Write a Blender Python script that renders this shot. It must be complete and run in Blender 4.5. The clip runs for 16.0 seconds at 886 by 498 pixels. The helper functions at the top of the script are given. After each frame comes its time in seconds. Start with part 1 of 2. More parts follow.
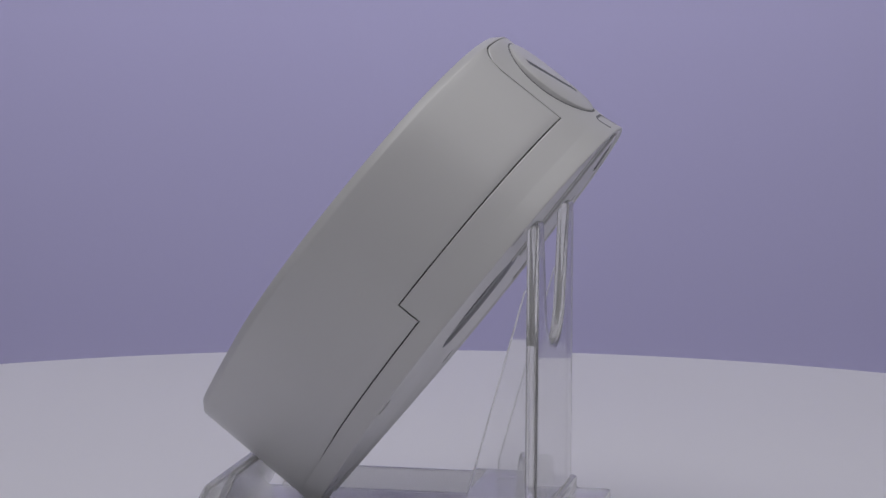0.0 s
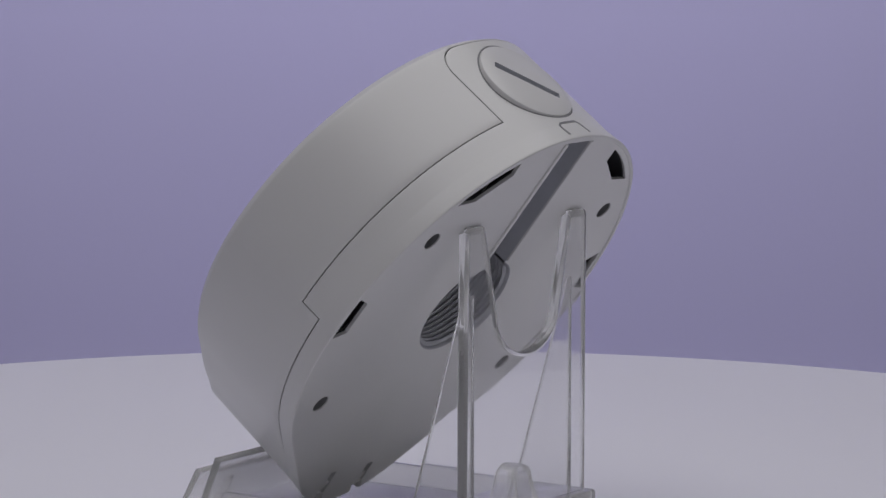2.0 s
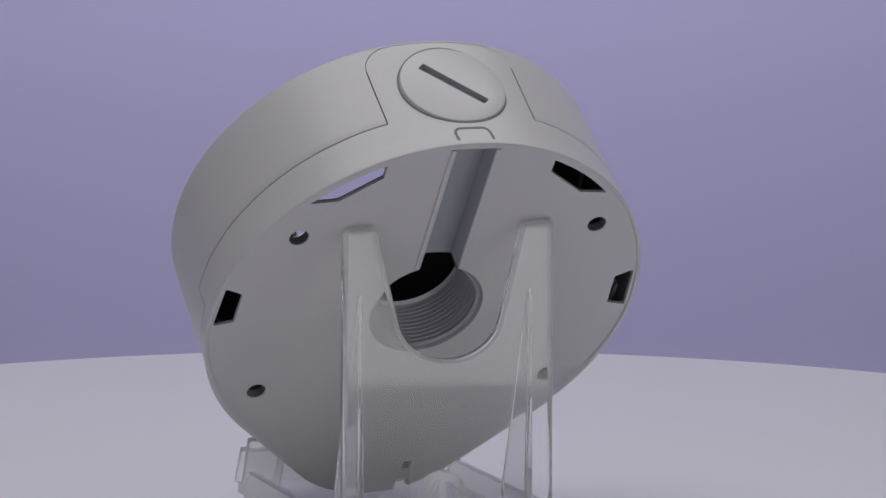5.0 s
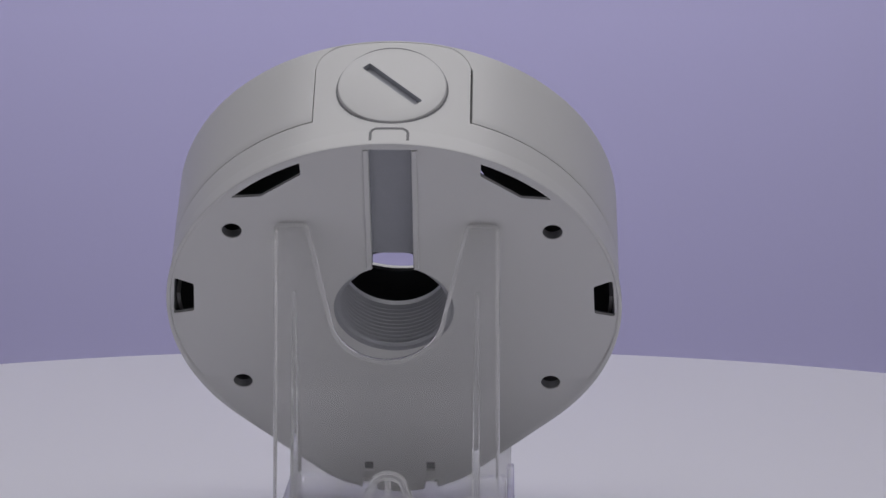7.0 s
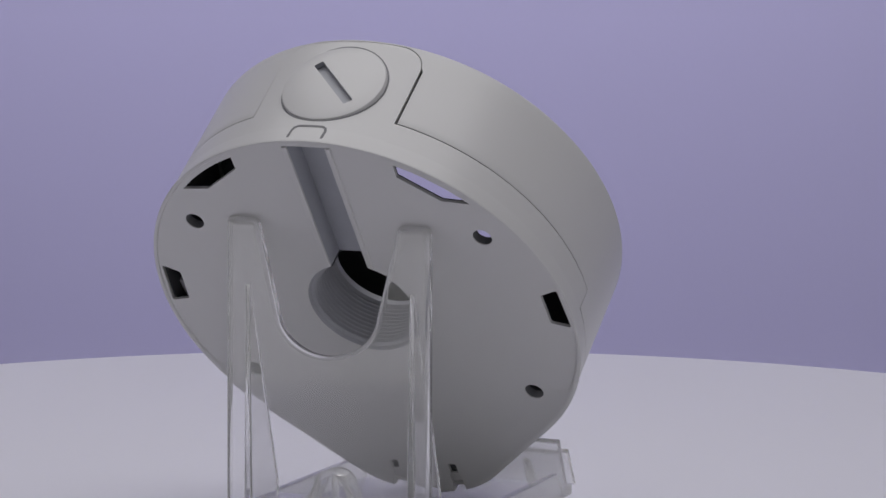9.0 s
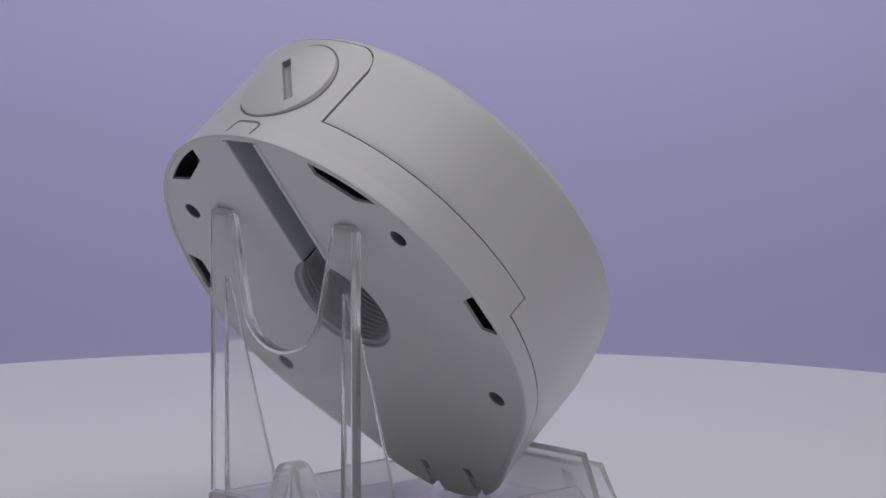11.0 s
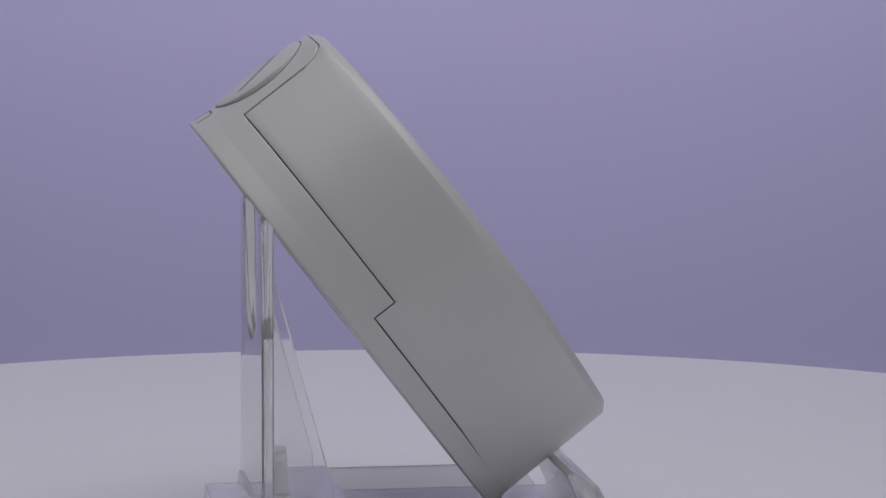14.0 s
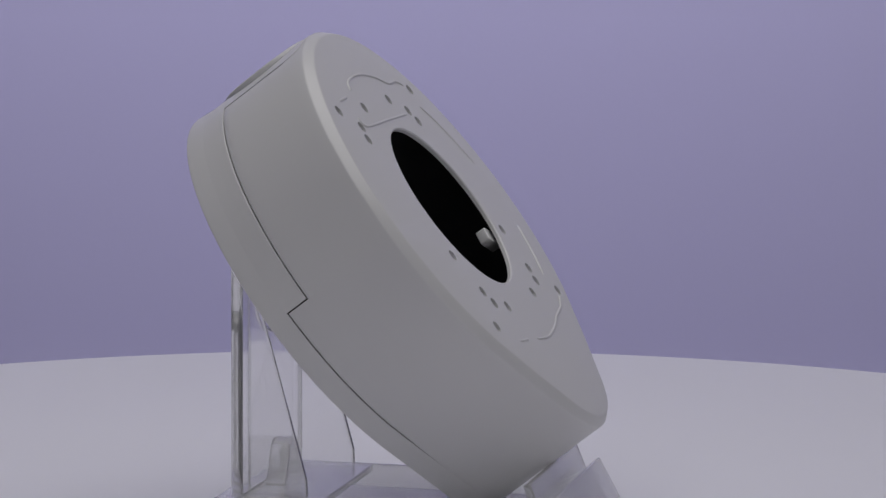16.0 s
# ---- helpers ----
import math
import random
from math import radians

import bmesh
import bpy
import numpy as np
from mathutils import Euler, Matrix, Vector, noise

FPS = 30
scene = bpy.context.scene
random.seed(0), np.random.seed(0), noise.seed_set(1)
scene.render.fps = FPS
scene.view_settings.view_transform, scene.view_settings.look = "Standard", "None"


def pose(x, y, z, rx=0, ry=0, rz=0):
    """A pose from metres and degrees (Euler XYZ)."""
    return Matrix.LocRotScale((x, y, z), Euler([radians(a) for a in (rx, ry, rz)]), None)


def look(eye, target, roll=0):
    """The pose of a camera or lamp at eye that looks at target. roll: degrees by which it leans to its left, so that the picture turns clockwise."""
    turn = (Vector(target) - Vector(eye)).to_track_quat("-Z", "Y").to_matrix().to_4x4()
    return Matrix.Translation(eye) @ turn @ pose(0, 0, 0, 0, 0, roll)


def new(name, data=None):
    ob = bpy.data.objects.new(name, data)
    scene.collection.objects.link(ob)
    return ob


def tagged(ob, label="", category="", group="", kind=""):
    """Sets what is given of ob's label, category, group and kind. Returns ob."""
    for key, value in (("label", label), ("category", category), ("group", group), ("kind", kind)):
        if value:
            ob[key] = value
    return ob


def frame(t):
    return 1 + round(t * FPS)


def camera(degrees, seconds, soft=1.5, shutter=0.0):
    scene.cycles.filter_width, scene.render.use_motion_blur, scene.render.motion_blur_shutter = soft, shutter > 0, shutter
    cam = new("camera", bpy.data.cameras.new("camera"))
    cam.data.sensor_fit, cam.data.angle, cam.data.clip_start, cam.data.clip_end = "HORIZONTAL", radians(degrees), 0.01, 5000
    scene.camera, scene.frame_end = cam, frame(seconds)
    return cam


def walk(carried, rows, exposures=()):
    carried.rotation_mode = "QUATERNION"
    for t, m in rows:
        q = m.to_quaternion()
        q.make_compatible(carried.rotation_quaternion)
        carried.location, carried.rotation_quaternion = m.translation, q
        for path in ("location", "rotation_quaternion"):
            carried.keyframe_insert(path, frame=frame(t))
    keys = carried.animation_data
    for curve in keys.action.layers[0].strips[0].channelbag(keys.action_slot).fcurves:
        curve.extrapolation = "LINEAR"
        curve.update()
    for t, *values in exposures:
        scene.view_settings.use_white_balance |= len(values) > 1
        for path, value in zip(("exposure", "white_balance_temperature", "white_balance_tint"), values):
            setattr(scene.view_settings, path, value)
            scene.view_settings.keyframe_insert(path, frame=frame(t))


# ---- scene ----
from mathutils import geometry

# Camera: a long lens on a tripod, standing still before a turntable
EYE = Vector((0.0, -0.9934, 0.2179))
YAW, PITCH = 0.0115, 0.1273
AIM = EYE + Vector((math.sin(YAW) * math.cos(PITCH), math.cos(YAW) * math.cos(PITCH), -math.sin(PITCH)))
cam = camera(15.64, 16.0, soft=1.45)
walk(cam, [(0.0, look(EYE, AIM, 0.275)), (16.0, look(EYE, AIM, 0.275))],
     exposures=[(0.0, -0.07), (3.0, -0.01), (4.0, 0.03), (6.5, 0.04), (9.0, 0.09), (12.5, 0.01), (16.0, -0.05)])

# The turntable goes round at an even pace, clockwise seen from above
SPIN_START, SPIN_RATE = 78.125, -11.413


def spin(t):
    return Matrix.Rotation(radians(SPIN_START + SPIN_RATE * t), 4, "Z")


# ---- light ----
world = bpy.data.worlds.new("studio_air")
world.use_nodes = True
world.node_tree.nodes["Background"].inputs[0].default_value = (0.5, 0.5, 0.6, 1)
world.node_tree.nodes["Background"].inputs[1].default_value = 0.05
scene.world = world


def area_lamp(name, eye, target, sx, sy, power, colour):
    data = bpy.data.lights.new(name, "AREA")
    data.shape, data.size, data.size_y, data.energy, data.color = "RECTANGLE", sx, sy, power, colour
    ob = new(name, data)
    ob.matrix_world = look(eye, target)
    return ob


area_lamp("overhead_softbox", (0.0, 0.0, 1.25), (0, 0.0, 0), 1.55, 1.55, 10.6, (1.0, 0.985, 0.995))
# unseen lamp, added so that the paper darkens towards the table
area_lamp("backdrop_wash", (0.0, 0.78, 0.42), (0, 1.15, 0.05), 1.05, 0.06, 1.9, (0.84, 0.82, 1.0))

# two unseen fill lamps, added to lift the box's down-facing back plate
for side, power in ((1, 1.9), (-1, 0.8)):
    area_lamp("side_fill", (side * 1.1, -1.25, -0.06), (0, 0, 0.08), 0.9, 0.5, power, (1.0, 0.98, 0.985))

# ---- materials ----


def material(name, colour, rough=0.5, metal=0.0, vary=0.06, scale=60.0, bump=0.0, bump_scale=900.0, stretch=(1, 1, 1), spec=0.5):
    m = bpy.data.materials.new(name)
    m.use_nodes = True
    nt = m.node_tree
    b = nt.nodes["Principled BSDF"]
    b.inputs["Roughness"].default_value, b.inputs["Metallic"].default_value = rough, metal
    b.inputs["Specular IOR Level"].default_value = spec
    tc = nt.nodes.new("ShaderNodeTexCoord")
    mp = nt.nodes.new("ShaderNodeMapping")
    mp.inputs["Scale"].default_value = stretch
    nt.links.new(tc.outputs["Object"], mp.inputs["Vector"])
    n1 = nt.nodes.new("ShaderNodeTexNoise")
    n1.inputs["Scale"].default_value, n1.inputs["Detail"].default_value = scale, 5
    n2 = nt.nodes.new("ShaderNodeTexNoise")
    n2.inputs["Scale"].default_value, n2.inputs["Detail"].default_value = bump_scale, 3
    mix = nt.nodes.new("ShaderNodeMix")
    mix.data_type = "RGBA"
    mix.inputs["A"].default_value = [c * (1 - vary) for c in colour] + [1]
    mix.inputs["B"].default_value = [min(1, c * (1 + vary)) for c in colour] + [1]
    add = nt.nodes.new("ShaderNodeMath")
    add.operation = "MULTIPLY_ADD"
    add.inputs[1].default_value, add.inputs[2].default_value = 0.35, 0.0
    for n in (n1, n2):
        nt.links.new(mp.outputs["Vector"], n.inputs["Vector"])
    nt.links.new(n2.outputs["Fac"], add.inputs[0])
    av = nt.nodes.new("ShaderNodeMath")
    av.operation = "MULTIPLY_ADD"
    av.inputs[1].default_value = 0.65
    nt.links.new(n1.outputs["Fac"], av.inputs[0])
    nt.links.new(add.outputs[0], av.inputs[2])
    nt.links.new(av.outputs[0], mix.inputs["Factor"])
    nt.links.new(mix.outputs["Result"], b.inputs["Base Color"])
    rr = nt.nodes.new("ShaderNodeMapRange")
    rr.inputs["To Min"].default_value, rr.inputs["To Max"].default_value = max(0.02, rough - 0.06), min(1, rough + 0.06)
    nt.links.new(n1.outputs["Fac"], rr.inputs["Value"])
    nt.links.new(rr.outputs["Result"], b.inputs["Roughness"])
    if bump:
        bp = nt.nodes.new("ShaderNodeBump")
        bp.inputs["Strength"].default_value, bp.inputs["Distance"].default_value = bump, 0.0002
        nt.links.new(n2.outputs["Fac"], bp.inputs["Height"])
        nt.links.new(bp.outputs["Normal"], b.inputs["Normal"])
    return m


PAINT = material("white_powder_coat", (0.635, 0.632, 0.63), 0.35, spec=0.7, vary=0.025, scale=25, bump=0.07, bump_scale=1400)
BARE = material("grey_cast_metal", (0.43, 0.44, 0.475), 0.38, vary=0.10, scale=120, bump=0.25, bump_scale=900)
THREAD = material("grey_cast_thread", (0.4, 0.405, 0.435), 0.42, vary=0.16, scale=160, bump=0.25, bump_scale=900)
# dark grey that stands in for shade in joints and bores
RECESS_SHADE = material("recess_shade_grey", (0.2, 0.2, 0.21), 0.6, vary=0.12, scale=150, bump=0.2, bump_scale=900)
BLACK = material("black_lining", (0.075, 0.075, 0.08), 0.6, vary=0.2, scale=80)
LAMINATE = material("white_turntable_top", (0.775, 0.77, 0.835), 0.55, vary=0.015, scale=9, bump=0.05, bump_scale=500)
PAPER = material("lilac_paper", (0.455, 0.437, 0.617), 0.85, vary=0.03, scale=5, bump=0.08, bump_scale=260)
WALL = material("grey_wall_paint", (0.5, 0.5, 0.52), 0.8, vary=0.04, scale=3, bump=0.1, bump_scale=120)


def clear_plastic(name, tint, clear, rough):
    m = bpy.data.materials.new(name)
    m.use_nodes = True
    nt = m.node_tree
    b = nt.nodes["Principled BSDF"]
    b.inputs["Base Color"].default_value = tint
    b.inputs["Transmission Weight"].default_value = clear
    b.inputs["IOR"].default_value = 1.49
    tc = nt.nodes.new("ShaderNodeTexCoord")
    n = nt.nodes.new("ShaderNodeTexNoise")
    n.inputs["Scale"].default_value = 140
    n.inputs["Detail"].default_value = 4
    nt.links.new(tc.outputs["Object"], n.inputs["Vector"])
    rr = nt.nodes.new("ShaderNodeMapRange")
    rr.inputs["From Min"].default_value, rr.inputs["From Max"].default_value = 0.35, 0.75
    rr.inputs["To Min"].default_value, rr.inputs["To Max"].default_value = rough, rough + 0.05
    nt.links.new(n.outputs["Fac"], rr.inputs["Value"])
    nt.links.new(rr.outputs["Result"], b.inputs["Roughness"])
    return m


ACRYLIC = clear_plastic("clear_acrylic", (0.985, 0.985, 0.99, 1), 0.96, 0.02)
# white mixed into the edges stands in for their bright glints
ACRYLIC_EDGE = clear_plastic("acrylic_cut_edge", (1.0, 1.0, 1.0, 1), 0.76, 0.03)
# haze of many overlapping clear faces, put into the plastic as a milky share
ACRYLIC_HAZE = clear_plastic("hazy_acrylic", (0.97, 0.97, 0.975, 1), 0.82, 0.14)

# ---- mesh helpers: millimetres in, metres out ----
MM = 0.001


def sheet(bm, loops, put):
    """Fills a flat outline with holes (loops of (x, y)) with triangles; put(x, y) gives each corner's place in millimetres."""
    pts, edges = [], []
    for loop in loops:
        k = len(pts)
        pts += [Vector(p[:2]) for p in loop]
        edges += [(k + i, k + (i + 1) % len(loop)) for i in range(len(loop))]
    out, _, tris = geometry.delaunay_2d_cdt(pts, edges, [], 0, 1e-5)[:3]
    vs = [bm.verts.new(Vector(put(p.x, p.y)) * MM) for p in out]
    for tri in tris:
        cx, cy = sum(out[i].x for i in tri) / 3, sum(out[i].y for i in tri) / 3
        inside = False
        for loop in loops:
            for i in range(len(loop)):
                (x1, y1), (x2, y2) = loop[i - 1][:2], loop[i][:2]
                if (y1 > cy) != (y2 > cy) and cx < (x2 - x1) * (cy - y1) / (y2 - y1) + x1:
                    inside = not inside
        if inside:
            bm.faces.new([vs[i] for i in tri])
    for v in [v for v in vs if not v.link_faces]:
        bm.verts.remove(v)


def finish(bm, name, mat, sharp=32):
    bmesh.ops.remove_doubles(bm, verts=bm.verts, dist=1e-6)
    bmesh.ops.recalc_face_normals(bm, faces=bm.faces)
    for f in bm.faces:
        f.smooth = True
    me = bpy.data.meshes.new(name)
    ends = bm.faces.layers.int.get("end")
    bm.edges.index_update()
    rims = [e.index for e in bm.edges if ends and len({f[ends] for f in e.link_faces}) > 1]
    bm.to_mesh(me)
    bm.free()
    me.set_sharp_from_angle(angle=radians(sharp))
    for i in rims:
        me.edges[i].use_edge_sharp = True
    me.materials.append(mat)
    me.materials.append(ACRYLIC_EDGE if mat in (ACRYLIC, ACRYLIC_HAZE) else mat)
    return me


def part(name, bm, mat, parent, label="", sharp=32):
    ob = new(name, finish(bm, name, mat, sharp))
    ob.parent = parent
    return tagged(ob, label)


def ring_loop(bm, pts):
    vs = [bm.verts.new(Vector(p) * MM) for p in pts]
    es = [bm.edges.new((vs[i], vs[(i + 1) % len(vs)])) for i in range(len(vs))]
    return vs, es


def bridge(bm, a, b, closed=True):
    n = len(a)
    for i in range(n if closed else n - 1):
        j = (i + 1) % n
        quad = [a[i], a[j], b[j], b[i]]
        if (quad[0].co - quad[1].co).length < 1e-7:
            quad = [quad[0], quad[2], quad[3]]
        elif (quad[2].co - quad[3].co).length < 1e-7:
            quad = [quad[0], quad[1], quad[2]]
        if len({tuple(v.co) for v in quad}) == len(quad) and (quad[1].co - quad[0].co).cross(quad[2].co - quad[0].co).length > 1e-14:
            span = max((p.co - q.co).length for p in quad for q in quad)
            if (quad[-2].co - quad[0].co).cross(quad[-1].co - quad[1].co).length > 2e-5 * span * span or len(quad) == 3:
                bm.faces.new(quad)


def slab(bm, loops, z0, z1, bevel=0.0):
    """A plate between z0 and z1 with an outer loop and holes, (x, y) each."""
    for z in (z0, z1):
        sheet(bm, loops, lambda x, y: (x, y, z))
    for loop in loops:
        a = [bm.verts.new(Vector((x, y, z0)) * MM) for x, y in loop]
        b = [bm.verts.new(Vector((x, y, z1)) * MM) for x, y in loop]
        bridge(bm, a, b)


def circle(cx, cy, r, n=32):
    return [(cx + r * math.cos(2 * math.pi * k / n), cy + r * math.sin(2 * math.pi * k / n)) for k in range(n)]


def rounded(poly, r, steps=4):
    """A polygon with its corners rounded by r."""
    out, n = [], len(poly)
    for i in range(n):
        p, a, b = Vector(poly[i]), Vector(poly[i - 1]), Vector(poly[(i + 1) % n])
        d1, d2 = (a - p).normalized(), (b - p).normalized()
        ang = d1.angle(d2)
        cut = min(r / math.tan(ang / 2), (a - p).length * 0.45, (b - p).length * 0.45)
        s, e = p + d1 * cut, p + d2 * cut
        for k in range(steps + 1):
            t = k / steps
            out.append(tuple(s * (1 - t) ** 2 + p * 2 * t * (1 - t) + e * t * t))
    return out


def solid(bm, poly, axis, lo, hi, bevel=0.4, broad=False, steps=3):
    """A flat outline (two coordinates) drawn out along axis from lo to hi, with its rims bevelled. broad: its walls, not its ends, are the polished faces."""
    def at(p, w):
        q = list(p)
        q.insert(axis, w)
        return Vector(q) * MM
    n = len(poly)
    normals = []
    for i in range(n):
        a, b = Vector(poly[i - 1]), Vector(poly[(i + 1) % n])
        t = b - a
        normals.append(Vector((-t.y, t.x)).normalized())
    area = sum(poly[i - 1][0] * poly[i][1] - poly[i][0] * poly[i - 1][1] for i in range(n))
    if area < 0:
        normals = [-v for v in normals]

    def inset(d):
        return [tuple(Vector(p) + v * d) for p, v in zip(poly, normals)]
    levels = []
    for k in range(steps + 1):
        a = radians(90 * k / steps)
        levels.append((bevel * (1 - math.sin(a)), lo + bevel * (1 - math.cos(a))))
    levels += [(d, lo + hi - w) for d, w in levels[::-1]]
    rows = [[bm.verts.new(at(p, w)) for p in inset(d)] for d, w in levels]
    for a, b in zip(rows, rows[1:]):
        bridge(bm, a, b)
    bm.faces.layers.int.new("end")
    walls = set(bm.faces)
    for w in (lo, hi):
        sheet(bm, [inset(bevel)], lambda x, y: at((x, y), w) / MM)
    ends = bm.faces.layers.int.get("end") or bm.faces.layers.int.new("end")
    for f in bm.faces:
        f[ends] = int(f not in walls)
        slim = min(e.calc_length() for e in f.edges) < 0.0009
        f.material_index = int(f in walls and (slim or not broad))


# ---- the studio: lilac paper sweep, walls, floor, ceiling ----
FLOOR = -0.42


def build_studio():
    bm = bmesh.new()
    prof = [(1.15, 1.6), (1.15, 0.8), (1.15, 0.2)]
    for k in range(13):
        a = radians(90 * k / 12)
        prof.append((1.15 - 0.30 * (1 - math.cos(a)), -0.11 - 0.30 * math.sin(a)))
    prof.append((0.2, FLOOR + 0.01))
    rows = [[bm.verts.new((x, y, z)) for y, z in prof] for x in (-1.4, -0.7, 0, 0.7, 1.4)]
    for a, b in zip(rows, rows[1:]):
        bridge(bm, a, b, closed=False)
    bmesh.ops.solidify(bm, geom=list(bm.faces), thickness=0.002)
    ob = new("backdrop", finish(bm, "backdrop", PAPER, 60))
    tagged(ob, "smooth lilac studio backdrop paper curving to the floor", "backdrop", kind="structure")
    for name, a, b in (("wall_north", (-1.6, 1.3, FLOOR), (1.6, 1.4, 1.7)), ("wall_south", (-1.6, -1.9, FLOOR), (1.6, -1.8, 1.7)),
                       ("wall_west", (-1.7, -1.9, FLOOR), (-1.6, 1.4, 1.7)), ("wall_east", (1.6, -1.9, FLOOR), (1.7, 1.4, 1.7)),
                       ("floor", (-1.7, -1.9, FLOOR - 0.1), (1.7, 1.4, FLOOR)), ("ceiling", (-1.7, -1.9, 1.7), (1.7, 1.4, 1.8))):
        bm = bmesh.new()
        bmesh.ops.create_cube(bm, size=1)
        for v in bm.verts:
            v.co = Vector([a[k] if v.co[k] < 0 else b[k] for k in range(3)])
        tagged(new(name, finish(bm, name, WALL)), "plain grey painted studio " + name.split("_")[0], name.split("_")[0], kind="structure")


def build_turntable():
    top = new("turntable")
    tagged(top, "large round white rotating display turntable, smooth matt top", "turntable")
    R = 372.0
    bm = bmesh.new()
    prof = [(0.0, 0.0), (R * 0.5, 0.0), (R - 3, 0.0), (R - 1.2, -0.5), (R - 0.3, -1.6), (R, -3.2), (R, -17), (R - 3, -20), (0.0, -20)]
    n = 160
    rows = []
    for r, z in prof:
        if r == 0:
            rows.append([bm.verts.new((0, 0, z * MM))])
        else:
            rows.append([bm.verts.new(Vector((r * math.cos(2 * math.pi * k / n), r * math.sin(2 * math.pi * k / n), z)) * MM) for k in range(n)])
    for a, b in zip(rows, rows[1:]):
        if len(a) == 1 or len(b) == 1:
            c, ring = (a[0], b) if len(a) == 1 else (b[0], a)
            for k in range(n):
                bm.faces.new((c, ring[k], ring[(k + 1) % n]))
        else:
            bridge(bm, a, b)
    part("disc", bm, LAMINATE, top, sharp=40)
    bm = bmesh.new()
    slab(bm, [circle(0, 0, 120, 64)], FLOOR * 1000 + 10, -20.0)
    part("drum", bm, WALL, top, "grey drum under the disc")
    return top


# ---- the junction box: local x across, y towards its plug, z out of its back ----
RB, RT, TIP = 68.5, 34.6, -48.3
DEPTH = 48.5
SINE = (RB - RT) / -TIP
CONE = math.degrees(math.asin(SINE))        # the flanks leave the big round this far below the horizontal
TAB, TAB_TOP, TAB_R = 23.0, -45.2, 8.0


def outline():
    """The drop-shaped outline as keys: ('R', angle) on the big round, ('L', side, share) on a flank, ('r', angle) at the tip; angles from the plug."""
    keys = []
    tab = math.degrees(math.asin(TAB / RB))
    cor = math.degrees(math.asin((TAB - TAB_R) / RB))
    angles = set([0, tab, cor, 90.0, tab + 0.9, tab + 1.05, tab + 1.2])
    angles |= {math.degrees(math.asin((TAB - TAB_R + TAB_R * math.sin(radians(9 * k))) / RB)) for k in range(1, 10)}
    angles |= {tab + (90 - tab) * k / 28 for k in range(29)}
    angles |= {cor * k / 14 for k in range(15)} | {90 + CONE * k / 16 for k in range(17)}
    side = [("R", a) for a in sorted(angles)] + [("L", 1, k / 16) for k in range(1, 16)] + [("r", 90 + CONE + (90 - CONE) * k / 44) for k in range(45)]
    other = []
    for k in side[::-1]:
        if k[1] in (0,) and k[0] == "R" or k[0] == "r" and abs(k[1] - 180) < 1e-6:
            continue
        other.append(("L", -1, k[2]) if k[0] == "L" else (k[0], -k[1]))
    return side + other


RIM_KEYS = outline()


def spot(key, d=0.0):
    """The point of the outline at that key, d inside it."""
    if key[0] == "R":
        a = radians(key[1])
        return ((RB - d) * math.sin(a), (RB - d) * math.cos(a))
    if key[0] == "r":
        a = radians(key[1])
        return ((RT - d) * math.sin(a), TIP + (RT - d) * math.cos(a))
    a = radians(90 + CONE)
    p = Vector(((RB - d) * math.sin(a), (RB - d) * math.cos(a)))
    q = Vector(((RT - d) * math.sin(a), TIP + (RT - d) * math.cos(a)))
    m = p.lerp(q, key[2])
    return (m.x * key[1], m.y)


def open_share(key):
    """How open the joint between base and cover stands: it closes along the flanks and is tight at the tip."""
    if key[0] == "R":
        return 1.0
    return 0.06 if key[0] == "r" else max(0.06, 1 - 1.5 * key[2])


def seam(gap):
    """The parting line as (key, height): up round the plug's tab, along the upper half, one step down at the sides. gap > 0 for the cover."""
    out = []
    tab = math.degrees(math.asin(TAB / RB))

    def push(key, z):
        out.append((key, z - gap * open_share(key)))
    for key in RIM_KEYS:
        if key[0] != "R" or abs(key[1]) > 90 + 1e-6:
            push(key, -6.7)
            continue
        a = abs(key[1])
        x = RB * math.sin(radians(a))
        first = key[1] > 0
        if abs(a - tab) < 1e-6:
            z_tab, z_low = TAB_TOP + TAB_R, -14.2
            k2 = (key[0], math.copysign(tab + math.degrees(gap * (1.9 if first else 0.8) / RB), key[1]))
            pair = [(k2, z_tab), (k2, z_low - gap)]
            out.extend(pair if first else pair[::-1])
        elif a < tab:
            if x <= TAB - TAB_R:
                push(key, TAB_TOP)
            else:
                push(key, TAB_TOP + TAB_R - math.sqrt(max(0, TAB_R ** 2 - (x - TAB + TAB_R) ** 2)))
        elif abs(a - 90) < 1e-6:
            k2 = (key[0], math.copysign(90 + math.degrees(gap / RB), key[1]))
            pair = [(k2, -14.2 - gap), (k2, -6.7 - gap)]
            out.extend(pair if first else pair[::-1])
        else:
            push(key, -14.2)
    return out


def shell(bm, rows):
    """Bridges closed rows of points."""
    made = [[bm.verts.new(Vector(p) * MM) for p in row] for row in rows]
    for a, b in zip(made, made[1:]):
        bridge(bm, a, b)
    return made


def fill(bm, loops, z):
    sheet(bm, loops, lambda x, y: (x, y, z))


PLATE = -0.55      # the back plate lies this deep inside its rim
FLARE = 0.65       # the rim stands out this much at the back


def lip_width(key):
    """The back plate lies a little inside its rim; the rim is broad along the foot and thin round the top."""
    if key[0] == "R":
        return 0.75 + 1.5 * min(1, max(0, (abs(key[1]) - 98) / 30))
    return 2.25


def draw_in(key):
    """How far the cover narrows towards its front."""
    if key[0] == "R":
        return 0.2
    return 0.5 if key[0] == "r" else 0.2 + 0.3 * key[2] ** 2 * (3 - 2 * key[2]) - 0.5 * math.sin(math.pi * key[2]) ** 2


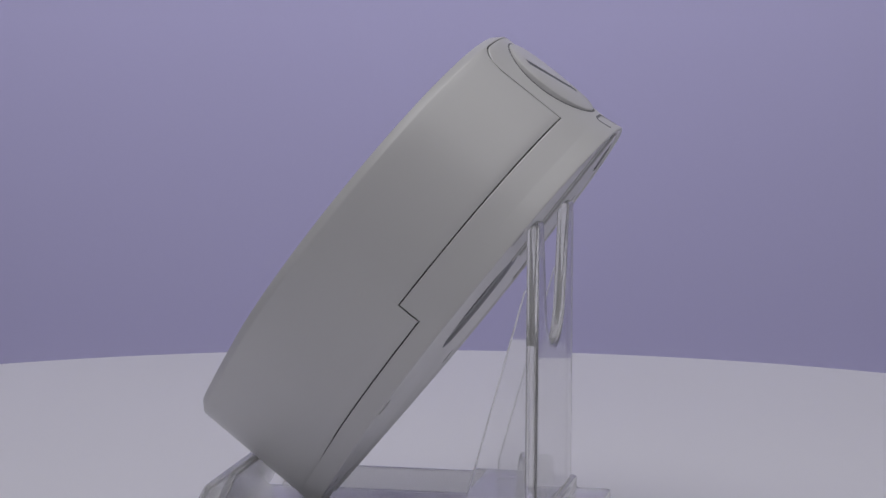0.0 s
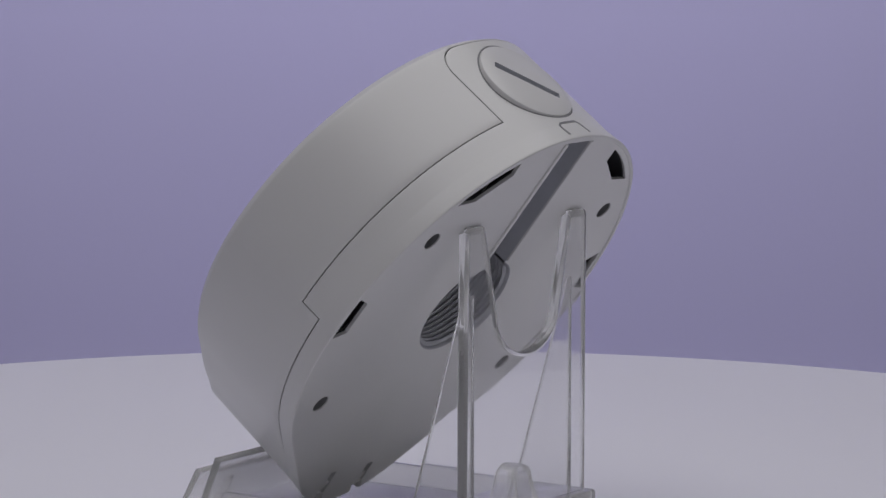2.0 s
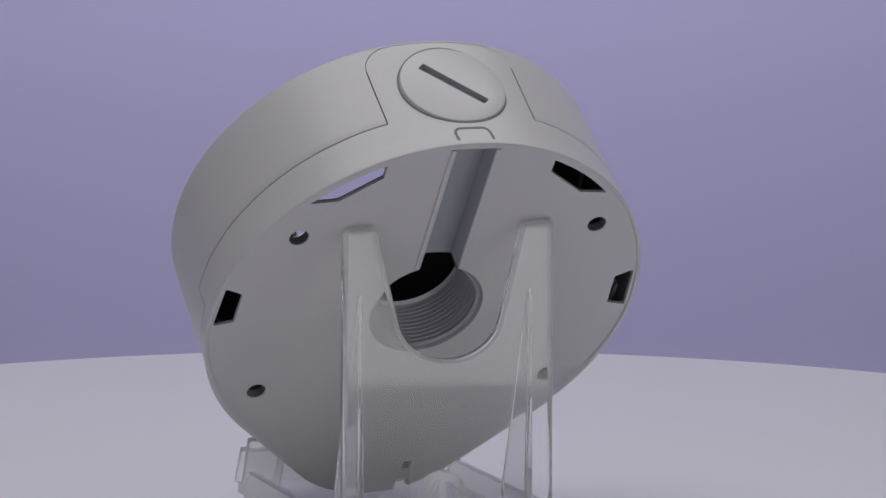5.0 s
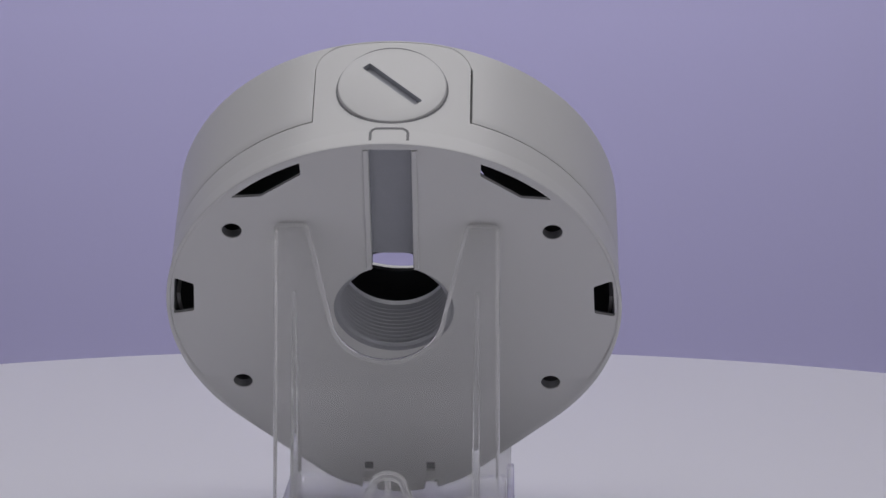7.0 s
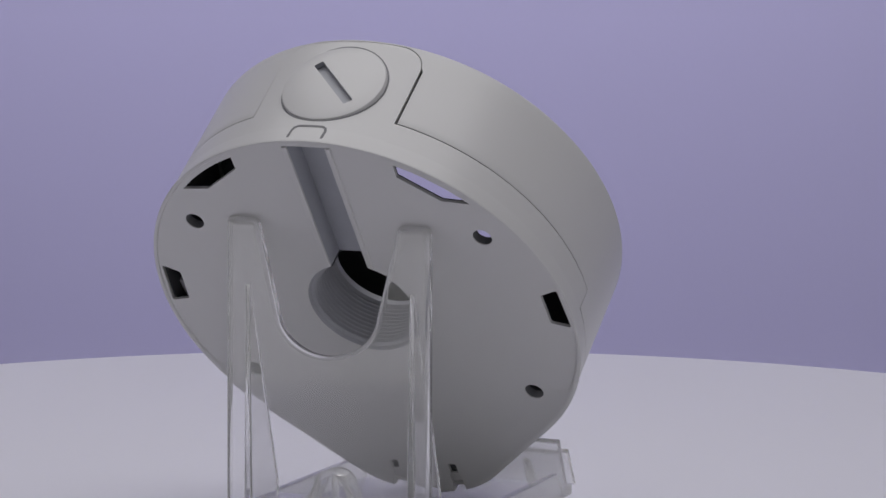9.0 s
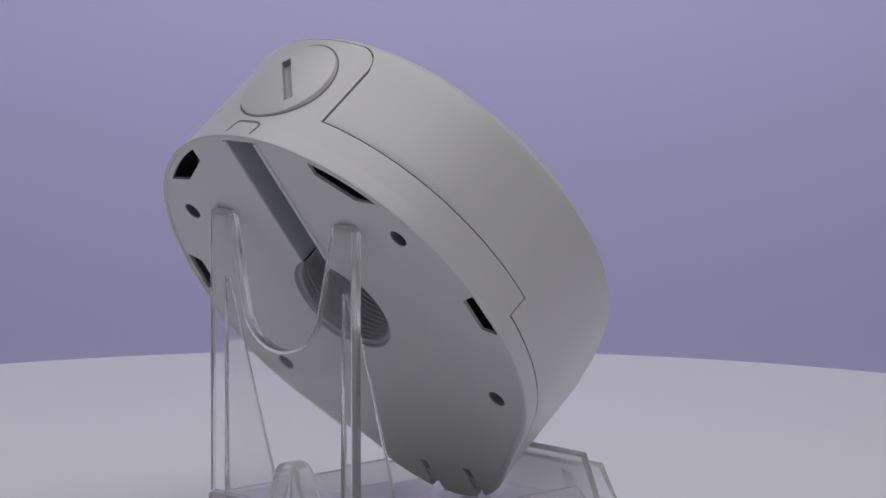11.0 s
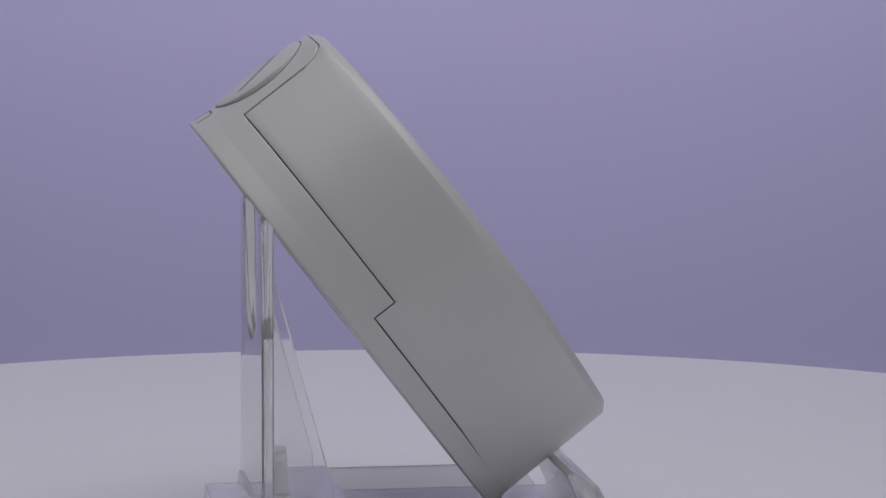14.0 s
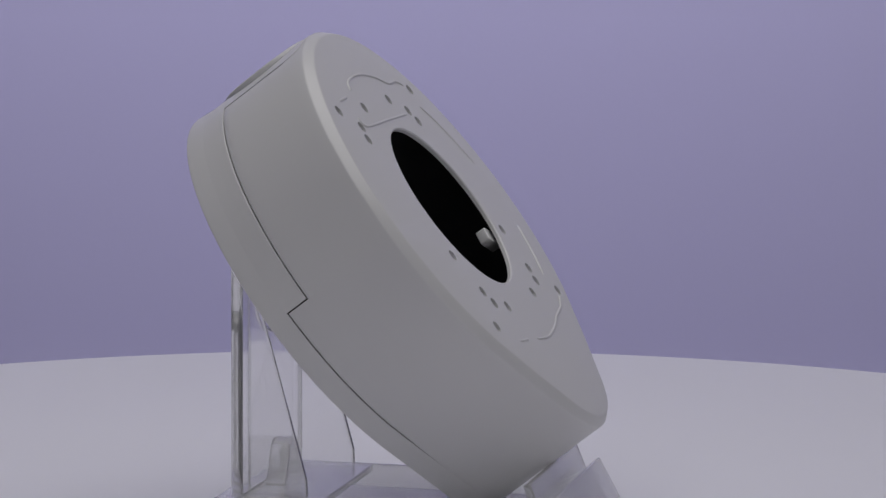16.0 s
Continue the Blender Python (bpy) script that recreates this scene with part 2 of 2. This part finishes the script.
def slot_arc(sign):
    """A curved slot near the rim, pointed at its lower end."""
    pts = []
    for k in range(9):
        a = radians(23.5 + (45.3 - 23.5) * k / 8)
        pts.append((sign * 66.2 * math.sin(a), 66.2 * math.cos(a)))
    pts += [(sign * 38.3, 47.2), (sign * 26.3, 56.0)]
    return pts


PLATE_HOLES = [circle(-47.6, 33.0, 3.0), circle(47.6, 33.3, 3.0), circle(-47.6, -32.5, 3.0), circle(48.0, -32.2, 3.0)]
CHANNEL = 6.2
RIB = 1.7         # width of the ribs along the channel
BORE = 17.5


def keyhole():
    """The bore and the channel that runs from it to the rim, as one opening."""
    a0 = math.asin(CHANNEL / (BORE + 0.8))
    pts = [(-CHANNEL, 66.4), (CHANNEL, 66.4)]
    for k in range(57):
        a = a0 + (2 * math.pi - 2 * a0) * k / 56
        pts.append(((BORE + 0.8) * math.sin(a), (BORE + 0.8) * math.cos(a)))
    return pts


def side_slot(sign):
    return rounded([(sign * 60.3, 10.2), (sign * 66.0, 12.9), (sign * 67.2, -2.6), (sign * 60.9, -1.2)], 0.8)


FOOT_X = (-9.3, 10.4)


def foot_slot(x):
    """A drain slot that widens into a groove down to the rim."""
    def low(u):
        return TIP - math.sqrt((RT - 2.25) ** 2 - u * u) + 0.2
    return [(x - 1.4, -69.8), (x + 1.4, -69.8), (x + 1.4, -74.4), (x + 1.9, -75.2), (x + 1.9, low(x + 1.9)), (x - 1.9, low(x - 1.9)), (x - 1.9, -75.2), (x - 1.4, -74.4)]


BOX_POSE = pose(-0.0029, -0.0244, 0.075, 90 + 37.65, 0, 0)


def build_box():
    box = new("junction_box")
    tagged(box, "off-white drop-shaped metal camera junction box leaning on a clear stand", "junction box")
    box.matrix_world = BOX_POSE
    base_line, cover_line = seam(0.0), seam(0.44)

    # base: back plate, low rim, tab with the plug's seat
    bm = bmesh.new()
    feet = [foot_slot(x) for x in FOOT_X]
    holes = [keyhole(), slot_arc(-1), slot_arc(1), side_slot(-1), side_slot(1)] + feet + PLATE_HOLES
    inner_loop = [spot(k, lip_width(k)) for k in RIM_KEYS]
    fill(bm, [inner_loop] + holes, PLATE)
    fill(bm, [[spot(k, 1.0) for k in RIM_KEYS]] + holes, -1.6)
    for i, h in enumerate(holes[1:]):
        low = -0.95 if i > 5 else -1.9 if i > 3 else -1.6
        shell(bm, [[(x, y, PLATE) for x, y in h], [(x, y, low) for x, y in h]])
    keys = [k for k, z in base_line]
    edge = [[(*spot(k, lip_width(k)), PLATE) for k in keys], [(*spot(k, lip_width(k) * 0.55), -0.02) for k in keys], [(*spot(k, 0.3 - FLARE), 0.0) for k in keys],
            [(*spot(k, 0.1 - FLARE), -0.12) for k in keys], [(*spot(k, 0.02 - FLARE), -0.35) for k in keys], [(*spot(k, -FLARE), -0.7) for k in keys],
            [(*spot(k, 0), -6.1) for k in keys], *[[(*spot(k, 0), -6.1 + (z + 0.25 * open_share(k) + 6.1) * i / 38) for k, z in base_line] for i in range(1, 38)],
            [(*spot(k, 0), z + 0.25 * open_share(k)) for k, z in base_line], [(*spot(k, 0.12 * open_share(k)), z) for k, z in base_line], [(*spot(k, 3.0), z) for k, z in base_line]]
    for row in edge[1:6]:
        for i, (k, (x, y, z)) in enumerate(zip(keys, row)):
            if k[0] == "r" and min(abs(x - u) for u in FOOT_X) < 2.0:
                row[i] = (x, y, z - 3.6)
    shell(bm, edge)
    for f in list(bm.faces):
        c = f.calc_center_median() / MM
        if c.y > 60 and math.hypot(c.x, c.z + 26.0) < 15.1:
            bm.faces.remove(f)      # the hole that the plug closes
    base = part("base", bm, PAINT, box, "off-white base with back plate", sharp=35)

    # sloping floors of the drain grooves
    for x in FOOT_X:
        bm = bmesh.new()
        solid(bm, [(-74.5, -1.0), (-80.4, -1.5), (-80.4, -1.9), (-74.5, -1.9)], 0, x - 1.95, x + 1.95, 0.05)
        part("drain_groove", bm, PAINT, base)

    # dark lining of the hollow; its black stands in for shade in joint and drain slots
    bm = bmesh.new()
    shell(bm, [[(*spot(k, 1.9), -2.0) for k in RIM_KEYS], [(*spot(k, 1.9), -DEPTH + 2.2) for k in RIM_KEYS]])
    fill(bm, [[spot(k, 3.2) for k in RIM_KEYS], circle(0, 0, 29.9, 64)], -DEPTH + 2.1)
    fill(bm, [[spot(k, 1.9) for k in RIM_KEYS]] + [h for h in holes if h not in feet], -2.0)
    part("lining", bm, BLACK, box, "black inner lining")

    # cover with its round opening, screw holes and shallow outlines
    bm = bmesh.new()
    keys = [k for k, z in cover_line]
    front = -DEPTH

    def drawn(key, z):
        return draw_in(key) * (z + 6.7) / (front + 3.0 + 6.7)
    rows = [[(*spot(k, 3.0), z) for k, z in cover_line], [(*spot(k, 0.12 * open_share(k) + drawn(k, z)), z) for k, z in cover_line]]
    for i in range(13):
        level = [(k, (z - 0.25 * open_share(k)) * (1 - i / 12) + (front + 3.0) * i / 12) for k, z in cover_line]
        rows.append([(*spot(k, drawn(k, z)), z) for k, z in level])
    for inset, rise in ((0.05, 2.75), (0.2, 2.45), (0.4, 2.2), (2.1, 0.4), (2.4, 0.17), (2.7, 0.04), (3.0, 0.0)):      # flat chamfer with soft edges
        rows.append([(*spot(k, draw_in(k) + inset), front + rise) for k in keys])
    shell(bm, rows)
    screw = [(-42.4, 40.5), (42.2, 40.4), (16.5, 39.0), (-13.0, 39.3), (32.0, 33.4), (34.2, 29.0), (-24.4, 33.7), (-27.2, 29.3),
             (-31.9, -14.0), (34.5, -14.1), (-30.4, -29.0), (-28.4, -33.6), (-16.4, -36.3), (31.2, -28.1), (28.3, -32.8), (18.2, -35.8),
             (41.6, -39.2), (-43.6, -40.0)]
    dots = [circle(x, y, 1.95, 14) for x, y in screw]
    mouth = circle(0.6, 0, 29.6, 96)
    lip = circle(0.6, 0, 29.2, 96)
    fill(bm, [[spot(k, draw_in(k) + 3.0) for k in RIM_KEYS], mouth] + dots, front)
    shell(bm, [[(x, y, front) for x, y in mouth], [(x, y, front + 0.4) for x, y in lip], [(x, y, front + 1.5) for x, y in lip]])
    for d in dots:
        shell(bm, [[(x, y, front) for x, y in d], [(x, y, front + 2.0) for x, y in d]])
    cover = part("cover", bm, PAINT, box, "off-white cover with a round opening", sharp=35)
    # black discs low in the cover's holes stand in for shade
    for x, y in screw:
        bm = bmesh.new()
        fill(bm, [circle(x, y, 2.0, 12)], front + 1.3)
        fill(bm, [circle(x, y, 2.0, 12)], front + 1.7)
        part("screw_hole_shade", bm, BLACK, cover, "black disc for the shade in a screw hole")

    def ridge(pts, name):
        bm2 = bmesh.new()
        fine = []
        n = len(pts)
        for i in range(n - 1):
            p = [Vector(pts[max(0, min(n - 1, i + j))]) for j in (-1, 0, 1, 2)]
            for k in range(5):
                t = k / 5
                fine.append(0.5 * ((2 * p[1]) + (p[2] - p[0]) * t + (2 * p[0] - 5 * p[1] + 4 * p[2] - p[3]) * t * t + (3 * p[1] - p[0] - 3 * p[2] + p[3]) * t ** 3))
        fine.append(Vector(pts[-1]))
        sec = []
        for i, p in enumerate(fine):
            t = (fine[min(i + 1, len(fine) - 1)] - fine[max(i - 1, 0)]).normalized()
            nrm = Vector((-t.y, t.x))
            w = 0.55
            h = 0.35 if 0 < i < len(fine) - 1 else 0.02
            sec.append([bm2.verts.new(Vector((*(p + nrm * o), front + z)) * MM) for o, z in ((-w, 0.1), (-w * 0.5, -h), (w * 0.5, -h), (w, 0.1))])
        for a, b in zip(sec, sec[1:]):
            for j in range(4):
                bm2.faces.new((a[j], a[(j + 1) % 4], b[(j + 1) % 4], b[j]))
        bm2.faces.new(sec[0])
        bm2.faces.new(sec[-1])
        part(name, bm2, PAINT, cover, sharp=60)
    ridge([(17.5, 45.5), (15.5, 48.0), (8.9, 49.5), (-3.4, 50.0), (-15.8, 47.6), (-24.3, 44.5), (-33.0, 44.5), (-38.5, 42.4)], "raised_line")
    ridge([(35.4, 43.3), (25.7, 44.0)], "raised_line")
    ridge([(29.6, 36.6), (27.0, 33.1), (3.0, 33.0), (-20.6, 32.9)], "raised_line")
    ridge([(-39.5, 34.1), (-46.8, 24.5), (-54.0, 8.8)], "raised_line")
    ridge([(-51.6, -15.1), (-46.5, -25.3), (-40.7, -33.6)], "raised_line")
    ridge([(-41.3, -41.5), (-34.1, -44.9), (-22.9, -46.6), (-13.3, -49.0), (0.0, -50.4), (12.4, -49.0)], "raised_line")
    ridge([(21.0, -47.6), (30.0, -46.6)], "raised_line")

    # small lug under the rim of the opening
    bm = bmesh.new()
    a = radians(208)
    out, along = Vector((math.cos(a), math.sin(a))), Vector((-math.sin(a), math.cos(a)))
    lug = [out * r + along * w for r, w in ((26.3, -2.5), (34.0, -3.0), (34.0, 3.0), (26.3, 2.5))]
    solid(bm, rounded([tuple(p) for p in lug], 0.9, 3), 2, -46.0, -42.5, 0.4)
    part("inner_lug", bm, PAINT, cover, "grey lug under the rim of the opening")

    # low painted ribs along both edges of the channel
    for side in (-1, 1):
        bm = bmesh.new()
        sec = [[bm.verts.new(Vector((side * x, y, z)) * MM) for x, z in ((CHANNEL, -0.8), (CHANNEL, -0.25), (CHANNEL + 0.2, 0.0), (CHANNEL + RIB - 0.25, 0.0), (CHANNEL + RIB, -0.25), (CHANNEL + RIB, -0.8))] for y in (17.9, 66.2)]
        bridge(bm, sec[0], sec[1])
        bm.faces.new(sec[0])
        bm.faces.new(sec[1])
        part("channel_rib", bm, PAINT, base, sharp=20)

    # channel from the bore to the rim: two sides, an end and a floor
    bm = bmesh.new()
    low = -7.6
    path = [(-CHANNEL, 17.2), (-CHANNEL, 66.4), (CHANNEL, 66.4), (CHANNEL, 17.2)]
    outer = [(-CHANNEL - 1.6, 17.4), (-CHANNEL - 1.6, 67.2), (CHANNEL + 1.6, 67.2), (CHANNEL + 1.6, 17.4)]
    t = [[bm.verts.new(Vector((x, y, z)) * MM) for x, y in p] for p, z in ((path, -0.65), (path, low), (outer, -2.7), (outer, low - 1.6))]
    bridge(bm, t[0], t[1], closed=False)
    bm.faces.new(t[1])
    bridge(bm, t[2], t[3], closed=False)
    bm.faces.new(t[3])
    bm.faces.new((t[1][0], t[1][3], t[3][3], t[3][0]))
    part("channel", bm, BARE, base, "grey cable channel", sharp=25)

    # threaded sleeve of the conduit bore, open towards the channel
    bm = bmesh.new()
    depth, n = 20.0, 72
    a0 = math.degrees(math.asin(CHANNEL / BORE))
    prof = [(BORE + 0.8, PLATE), (BORE + 0.1, -1.25)]
    pitch = 1.55
    z = -1.5
    while z > -depth + 3.8:
        prof += [(BORE + 0.1, z), (BORE - 1.0, z - pitch * 0.38), (BORE - 1.0, z - pitch * 0.52), (BORE + 0.1, z - pitch * 0.9)]
        z -= pitch
    # plain collar below the thread
    prof += [(BORE - 0.9, z - 0.5), (BORE - 1.5, z - 0.8), (BORE - 1.5, -depth + 0.4), (BORE - 1.1, -depth), (BORE + 2.4, -depth), (BORE + 2.4, -2.2)]
    cols = []
    for k in range(n + 1):
        a = radians(a0 + (360 - 2 * a0) * k / n)
        fade = min(1.0, k / 5, (n - k) / 5)      # the thread runs out before the channel
        ring = [(BORE + 0.1 + (r - BORE - 0.1) * fade if r < BORE + 0.1 and zz > z else r, zz) for r, zz in prof]
        cols.append([bm.verts.new(Vector((r * math.sin(a), r * math.cos(a), zz)) * MM) for r, zz in ring])
    for a, b in zip(cols, cols[1:]):
        bridge(bm, a, b, closed=False)
    # below the channel floor the sleeve goes all the way round
    deep = [i for i, (r, zz) in enumerate(prof) if zz < low + 0.3]
    gap = []
    for k in range(9):
        a = radians(-a0 + 2 * a0 * k / 8)
        gap.append([bm.verts.new(Vector((ring[i][0] * math.sin(a), ring[i][0] * math.cos(a), prof[i][1])) * MM) for i in deep])
    for a, b in zip(gap, gap[1:]):
        bridge(bm, a, b, closed=False)
    part("threaded_sleeve", bm, THREAD, base, "grey threaded conduit hole", sharp=50)

    # bores of the four fixing holes; dark grey stands in for their shade
    for h in PLATE_HOLES:
        bm = bmesh.new()
        shell(bm, [[(x, y, -0.95) for x, y in h], [(x, y, -3.8) for x, y in h]])
        part("screw_bore", bm, RECESS_SHADE, base, "screw hole bore in shade grey")
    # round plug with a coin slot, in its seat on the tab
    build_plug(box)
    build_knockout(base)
    return box


def build_plug(base):
    """Axis along local y, centre (0, ., -26), in the round side of the base."""
    cz, r = -26.0, 16.1
    n = 64
    bm = bmesh.new()
    rot = radians(45.5)

    def lift(x, z):
        return 68.95 - 0.7 * (x / 16) ** 2 + 0.45 * (1 - (x * x + z * z) / r ** 2)

    def put(x, z):
        return (x, lift(x, z), cz + z)
    # slot outline in the plug's plane
    hw, hl = 1.5, 11.4
    slot = rounded([(-hl, -hw), (hl, -hw), (hl, hw), (-hl, hw)], 0.5, 3)
    slot = [(x * math.cos(rot) - z * math.sin(rot), x * math.sin(rot) + z * math.cos(rot)) for x, z in slot]
    inner, mid, outer = circle(0, 0, r - 0.7, n), circle(0, 0, r - 0.2, n), circle(0, 0, r, n)
    sheet(bm, [inner, slot], put)
    groove = bmesh.new()
    shell(groove, [[(x, lift(x, z) - 0.15, cz + z) for x, z in slot], [(x, 67.1, cz + z) for x, z in slot]])
    sheet(groove, [slot], lambda x, z: (x, 67.1, cz + z))
    shell(bm, [[put(x, z) for x, z in slot], [(x, lift(x, z) - 0.15, cz + z) for x, z in slot]])
    rows = [[put(x, z) for x, z in inner]]
    for ring, down in ((mid, 0.2), (outer, 0.6)):
        rows.append([(x, lift(x, z) - down, cz + z) for x, z in ring])
    rows.append([(x, 64.0, cz + z) for x, z in outer])
    shell(bm, rows)
    plug = part("plug", bm, PAINT, base, "off-white screw plug with a coin slot")
    # metal grey on the slot stands in for the shade inside it
    part("coin_slot", groove, BARE, plug, "coin slot, its shade put into the grey")
    # thin dark ring: joint shade round the plug put into its colour, following the round side
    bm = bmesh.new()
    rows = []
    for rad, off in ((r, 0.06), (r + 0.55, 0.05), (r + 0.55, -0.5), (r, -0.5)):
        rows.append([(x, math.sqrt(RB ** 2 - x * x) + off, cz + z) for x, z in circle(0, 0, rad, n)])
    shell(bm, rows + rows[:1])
    part("plug_joint_shade", bm, RECESS_SHADE, base, "dark ring for the shade in the joint round the plug")


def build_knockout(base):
    """A thin flush strip round the knock-out over the channel's end; its dark grey stands in for the groove's shade."""
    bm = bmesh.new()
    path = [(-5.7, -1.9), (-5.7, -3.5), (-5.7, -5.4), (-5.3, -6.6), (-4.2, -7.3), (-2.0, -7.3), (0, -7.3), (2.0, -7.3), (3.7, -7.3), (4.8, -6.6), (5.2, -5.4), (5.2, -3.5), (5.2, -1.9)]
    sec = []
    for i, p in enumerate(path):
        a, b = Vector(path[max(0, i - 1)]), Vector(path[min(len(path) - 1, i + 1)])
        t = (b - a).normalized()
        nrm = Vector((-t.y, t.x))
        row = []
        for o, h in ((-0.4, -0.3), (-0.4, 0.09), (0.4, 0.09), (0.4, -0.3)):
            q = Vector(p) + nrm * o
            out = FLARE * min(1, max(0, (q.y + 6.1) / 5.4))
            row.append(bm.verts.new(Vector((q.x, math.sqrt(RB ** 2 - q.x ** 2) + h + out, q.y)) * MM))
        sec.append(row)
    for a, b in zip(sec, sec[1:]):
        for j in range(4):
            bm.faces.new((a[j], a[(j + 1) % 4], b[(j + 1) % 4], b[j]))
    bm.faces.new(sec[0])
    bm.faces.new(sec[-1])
    part("knockout_shade", bm, RECESS_SHADE, base, "thin dark strip for the shaded groove round the cable knock-out", sharp=50)


# ---- the clear display stand: x across, y away from the box's back, z up ----
SX = -4.3      # middle of the upright
HALF = 33.85
BASE_L, BASE_R = -37.6, 34.2      # outer faces of the base
DECK = 15.0
FLOOR_TOP = 8.0


def build_stand():
    stand = new("display_stand")
    tagged(stand, "clear acrylic easel stand with notched upright and ribbed base", "display stand")

    # upright with a deep rounded notch between its two horns
    top = 104.3
    left = [(-HALF, DECK), (-HALF + 0.3, top), (-23.4, top)]
    curve = []
    for k in range(0, 41):
        a = radians(180 + 15 + (180 - 30) * k / 40)
        curve.append((16.6 * math.cos(a), 77.8 + 14.2 * math.sin(a)))
    horn_l = rounded([left[0], left[1], left[2], curve[0], (-10, 50)], 2.4)[5:15]
    horn_r = [(-x, z) for x, z in horn_l[::-1]]
    poly = [left[0]] + horn_l + curve[1:-1] + horn_r + [(HALF, DECK)]
    bm = bmesh.new()
    solid(bm, [(x + SX, z) for x, z in poly], 1, -48.0, -44.3, 1.35, steps=9)
    part("upright", bm, ACRYLIC, stand, sharp=28)

    # two gusset ribs behind the horns, thinner towards their tips
    for x in (-31.9, 22.5):
        bm = bmesh.new()
        tri = rounded([(-44.2, 83.5), (-42.8, 83.5), (-25.6, 20.5), (-25.4, DECK + 0.05), (-44.2, DECK + 0.05)], 0.9, 3)
        solid(bm, tri, 0, x - 1.4, x + 1.4, 0.5, broad=True)
        for v in bm.verts:
            share = min(1, max(0, (v.co.z / MM - DECK) / 68.5))
            v.co.x = x * MM + (v.co.x - x * MM) * (1 - 0.6 * share)
        part("gusset", bm, ACRYLIC, stand, sharp=9)

    # base: side walls with a low step at the rear, a deck under the upright, a floor under the box
    for x0, x1 in ((BASE_L, BASE_L + 2.4), (BASE_R - 2.4, BASE_R)):
        bm = bmesh.new()
        wall = rounded([(-60, 0.05), (48, 0.05), (48, FLOOR_TOP + 0.1), (43, DECK), (-49, DECK), (-49, 10.8), (-60, 10.8)], 1.2, 4)
        solid(bm, wall, 0, x0, x1, 0.5)
        part("side_wall", bm, ACRYLIC_HAZE, stand, sharp=9)
    inner = (BASE_L + 2.45, BASE_R - 2.45)
    for name, y0, y1, z0, z1 in (("deck", -49, -20, DECK - 2.4, DECK), ("rear_step", -60, -49.05, 8.6, 10.8), ("floor_plate", -58.5, 62, FLOOR_TOP - 3.6, FLOOR_TOP)):
        bm = bmesh.new()
        a, b = inner if name != "floor_plate" else (inner[0] + 0.05, inner[1] - 0.05)
        solid(bm, rounded([(a, y0), (b, y0), (b, y1), (a, y1)], 0.8), 2, z0, z1, 0.5)
        part(name, bm, ACRYLIC_HAZE, stand, sharp=9)

    # two leaning lips that hold the box's foot, the outer one lower, with ribs between them
    for foot, tip, w in (((52.0, 8.05), (44.8, 24.4), 2.6), ((60.0, 8.05), (52.8, 20.0), 2.2)):
        d = (Vector(tip) - Vector(foot)).normalized()
        nrm = Vector((d.y, -d.x))
        p = [Vector(foot), Vector(foot) + nrm * w, Vector(tip) + nrm * w, Vector(tip)]
        p[1].y = foot[1]
        bm = bmesh.new()
        solid(bm, rounded([tuple(q) for q in p], 0.6, 3), 0, -36.5, 33.2, 0.5, broad=True)
        part("lip", bm, ACRYLIC_HAZE, stand, sharp=9)
    for x in (-23.5, 19.7):
        bm = bmesh.new()
        solid(bm, rounded([(55.6, 8.05), (59.4, 8.05), (54.0, 16.8), (51.2, 18.4)], 0.4, 2), 0, x - 1.1, x + 1.1, 0.3)
        part("lip_rib", bm, ACRYLIC_HAZE, stand, sharp=9)

    # small arched stop on the deck before the upright, with a rib inside it
    def bow(foot, shoulder, height):
        return [(-foot, DECK + 0.05)] + [(-shoulder * math.cos(math.pi * k / 20), height - shoulder * 0.8 + shoulder * 0.8 * math.sin(math.pi * k / 20)) for k in range(21)] + [(foot, DECK + 0.05)]
    arch = bow(10.6, 6.0, 28.6) + bow(7.8, 3.9, 26.4)[::-1]
    bm = bmesh.new()
    solid(bm, [(x + SX + 0.3, z) for x, z in arch], 1, -43.6, -37.4, 0.4, broad=True)
    stop = part("arched_stop", bm, ACRYLIC_HAZE, stand, sharp=9)
    bm = bmesh.new()
    solid(bm, rounded([(-41.5, DECK + 0.05), (-39.5, DECK + 0.05), (-39.5, 26.2), (-41.5, 26.2)], 0.4, 2), 0, SX - 0.6, SX + 1.2, 0.3)
    part("rib", bm, ACRYLIC_HAZE, stop, sharp=9)
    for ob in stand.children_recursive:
        ob.visible_shadow = False      # no stand part casts a shadow, so the table below stays light
    return stand


build_studio()
TURNTABLE = build_turntable()
BOX = build_box()
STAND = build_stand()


def motions():
    times = [k * 0.5 for k in range(33)]
    walk(TURNTABLE, [(t, spin(t)) for t in times])
    walk(BOX, [(t, spin(t) @ BOX_POSE) for t in times])
    walk(STAND, [(t, spin(t)) for t in times])


motions()
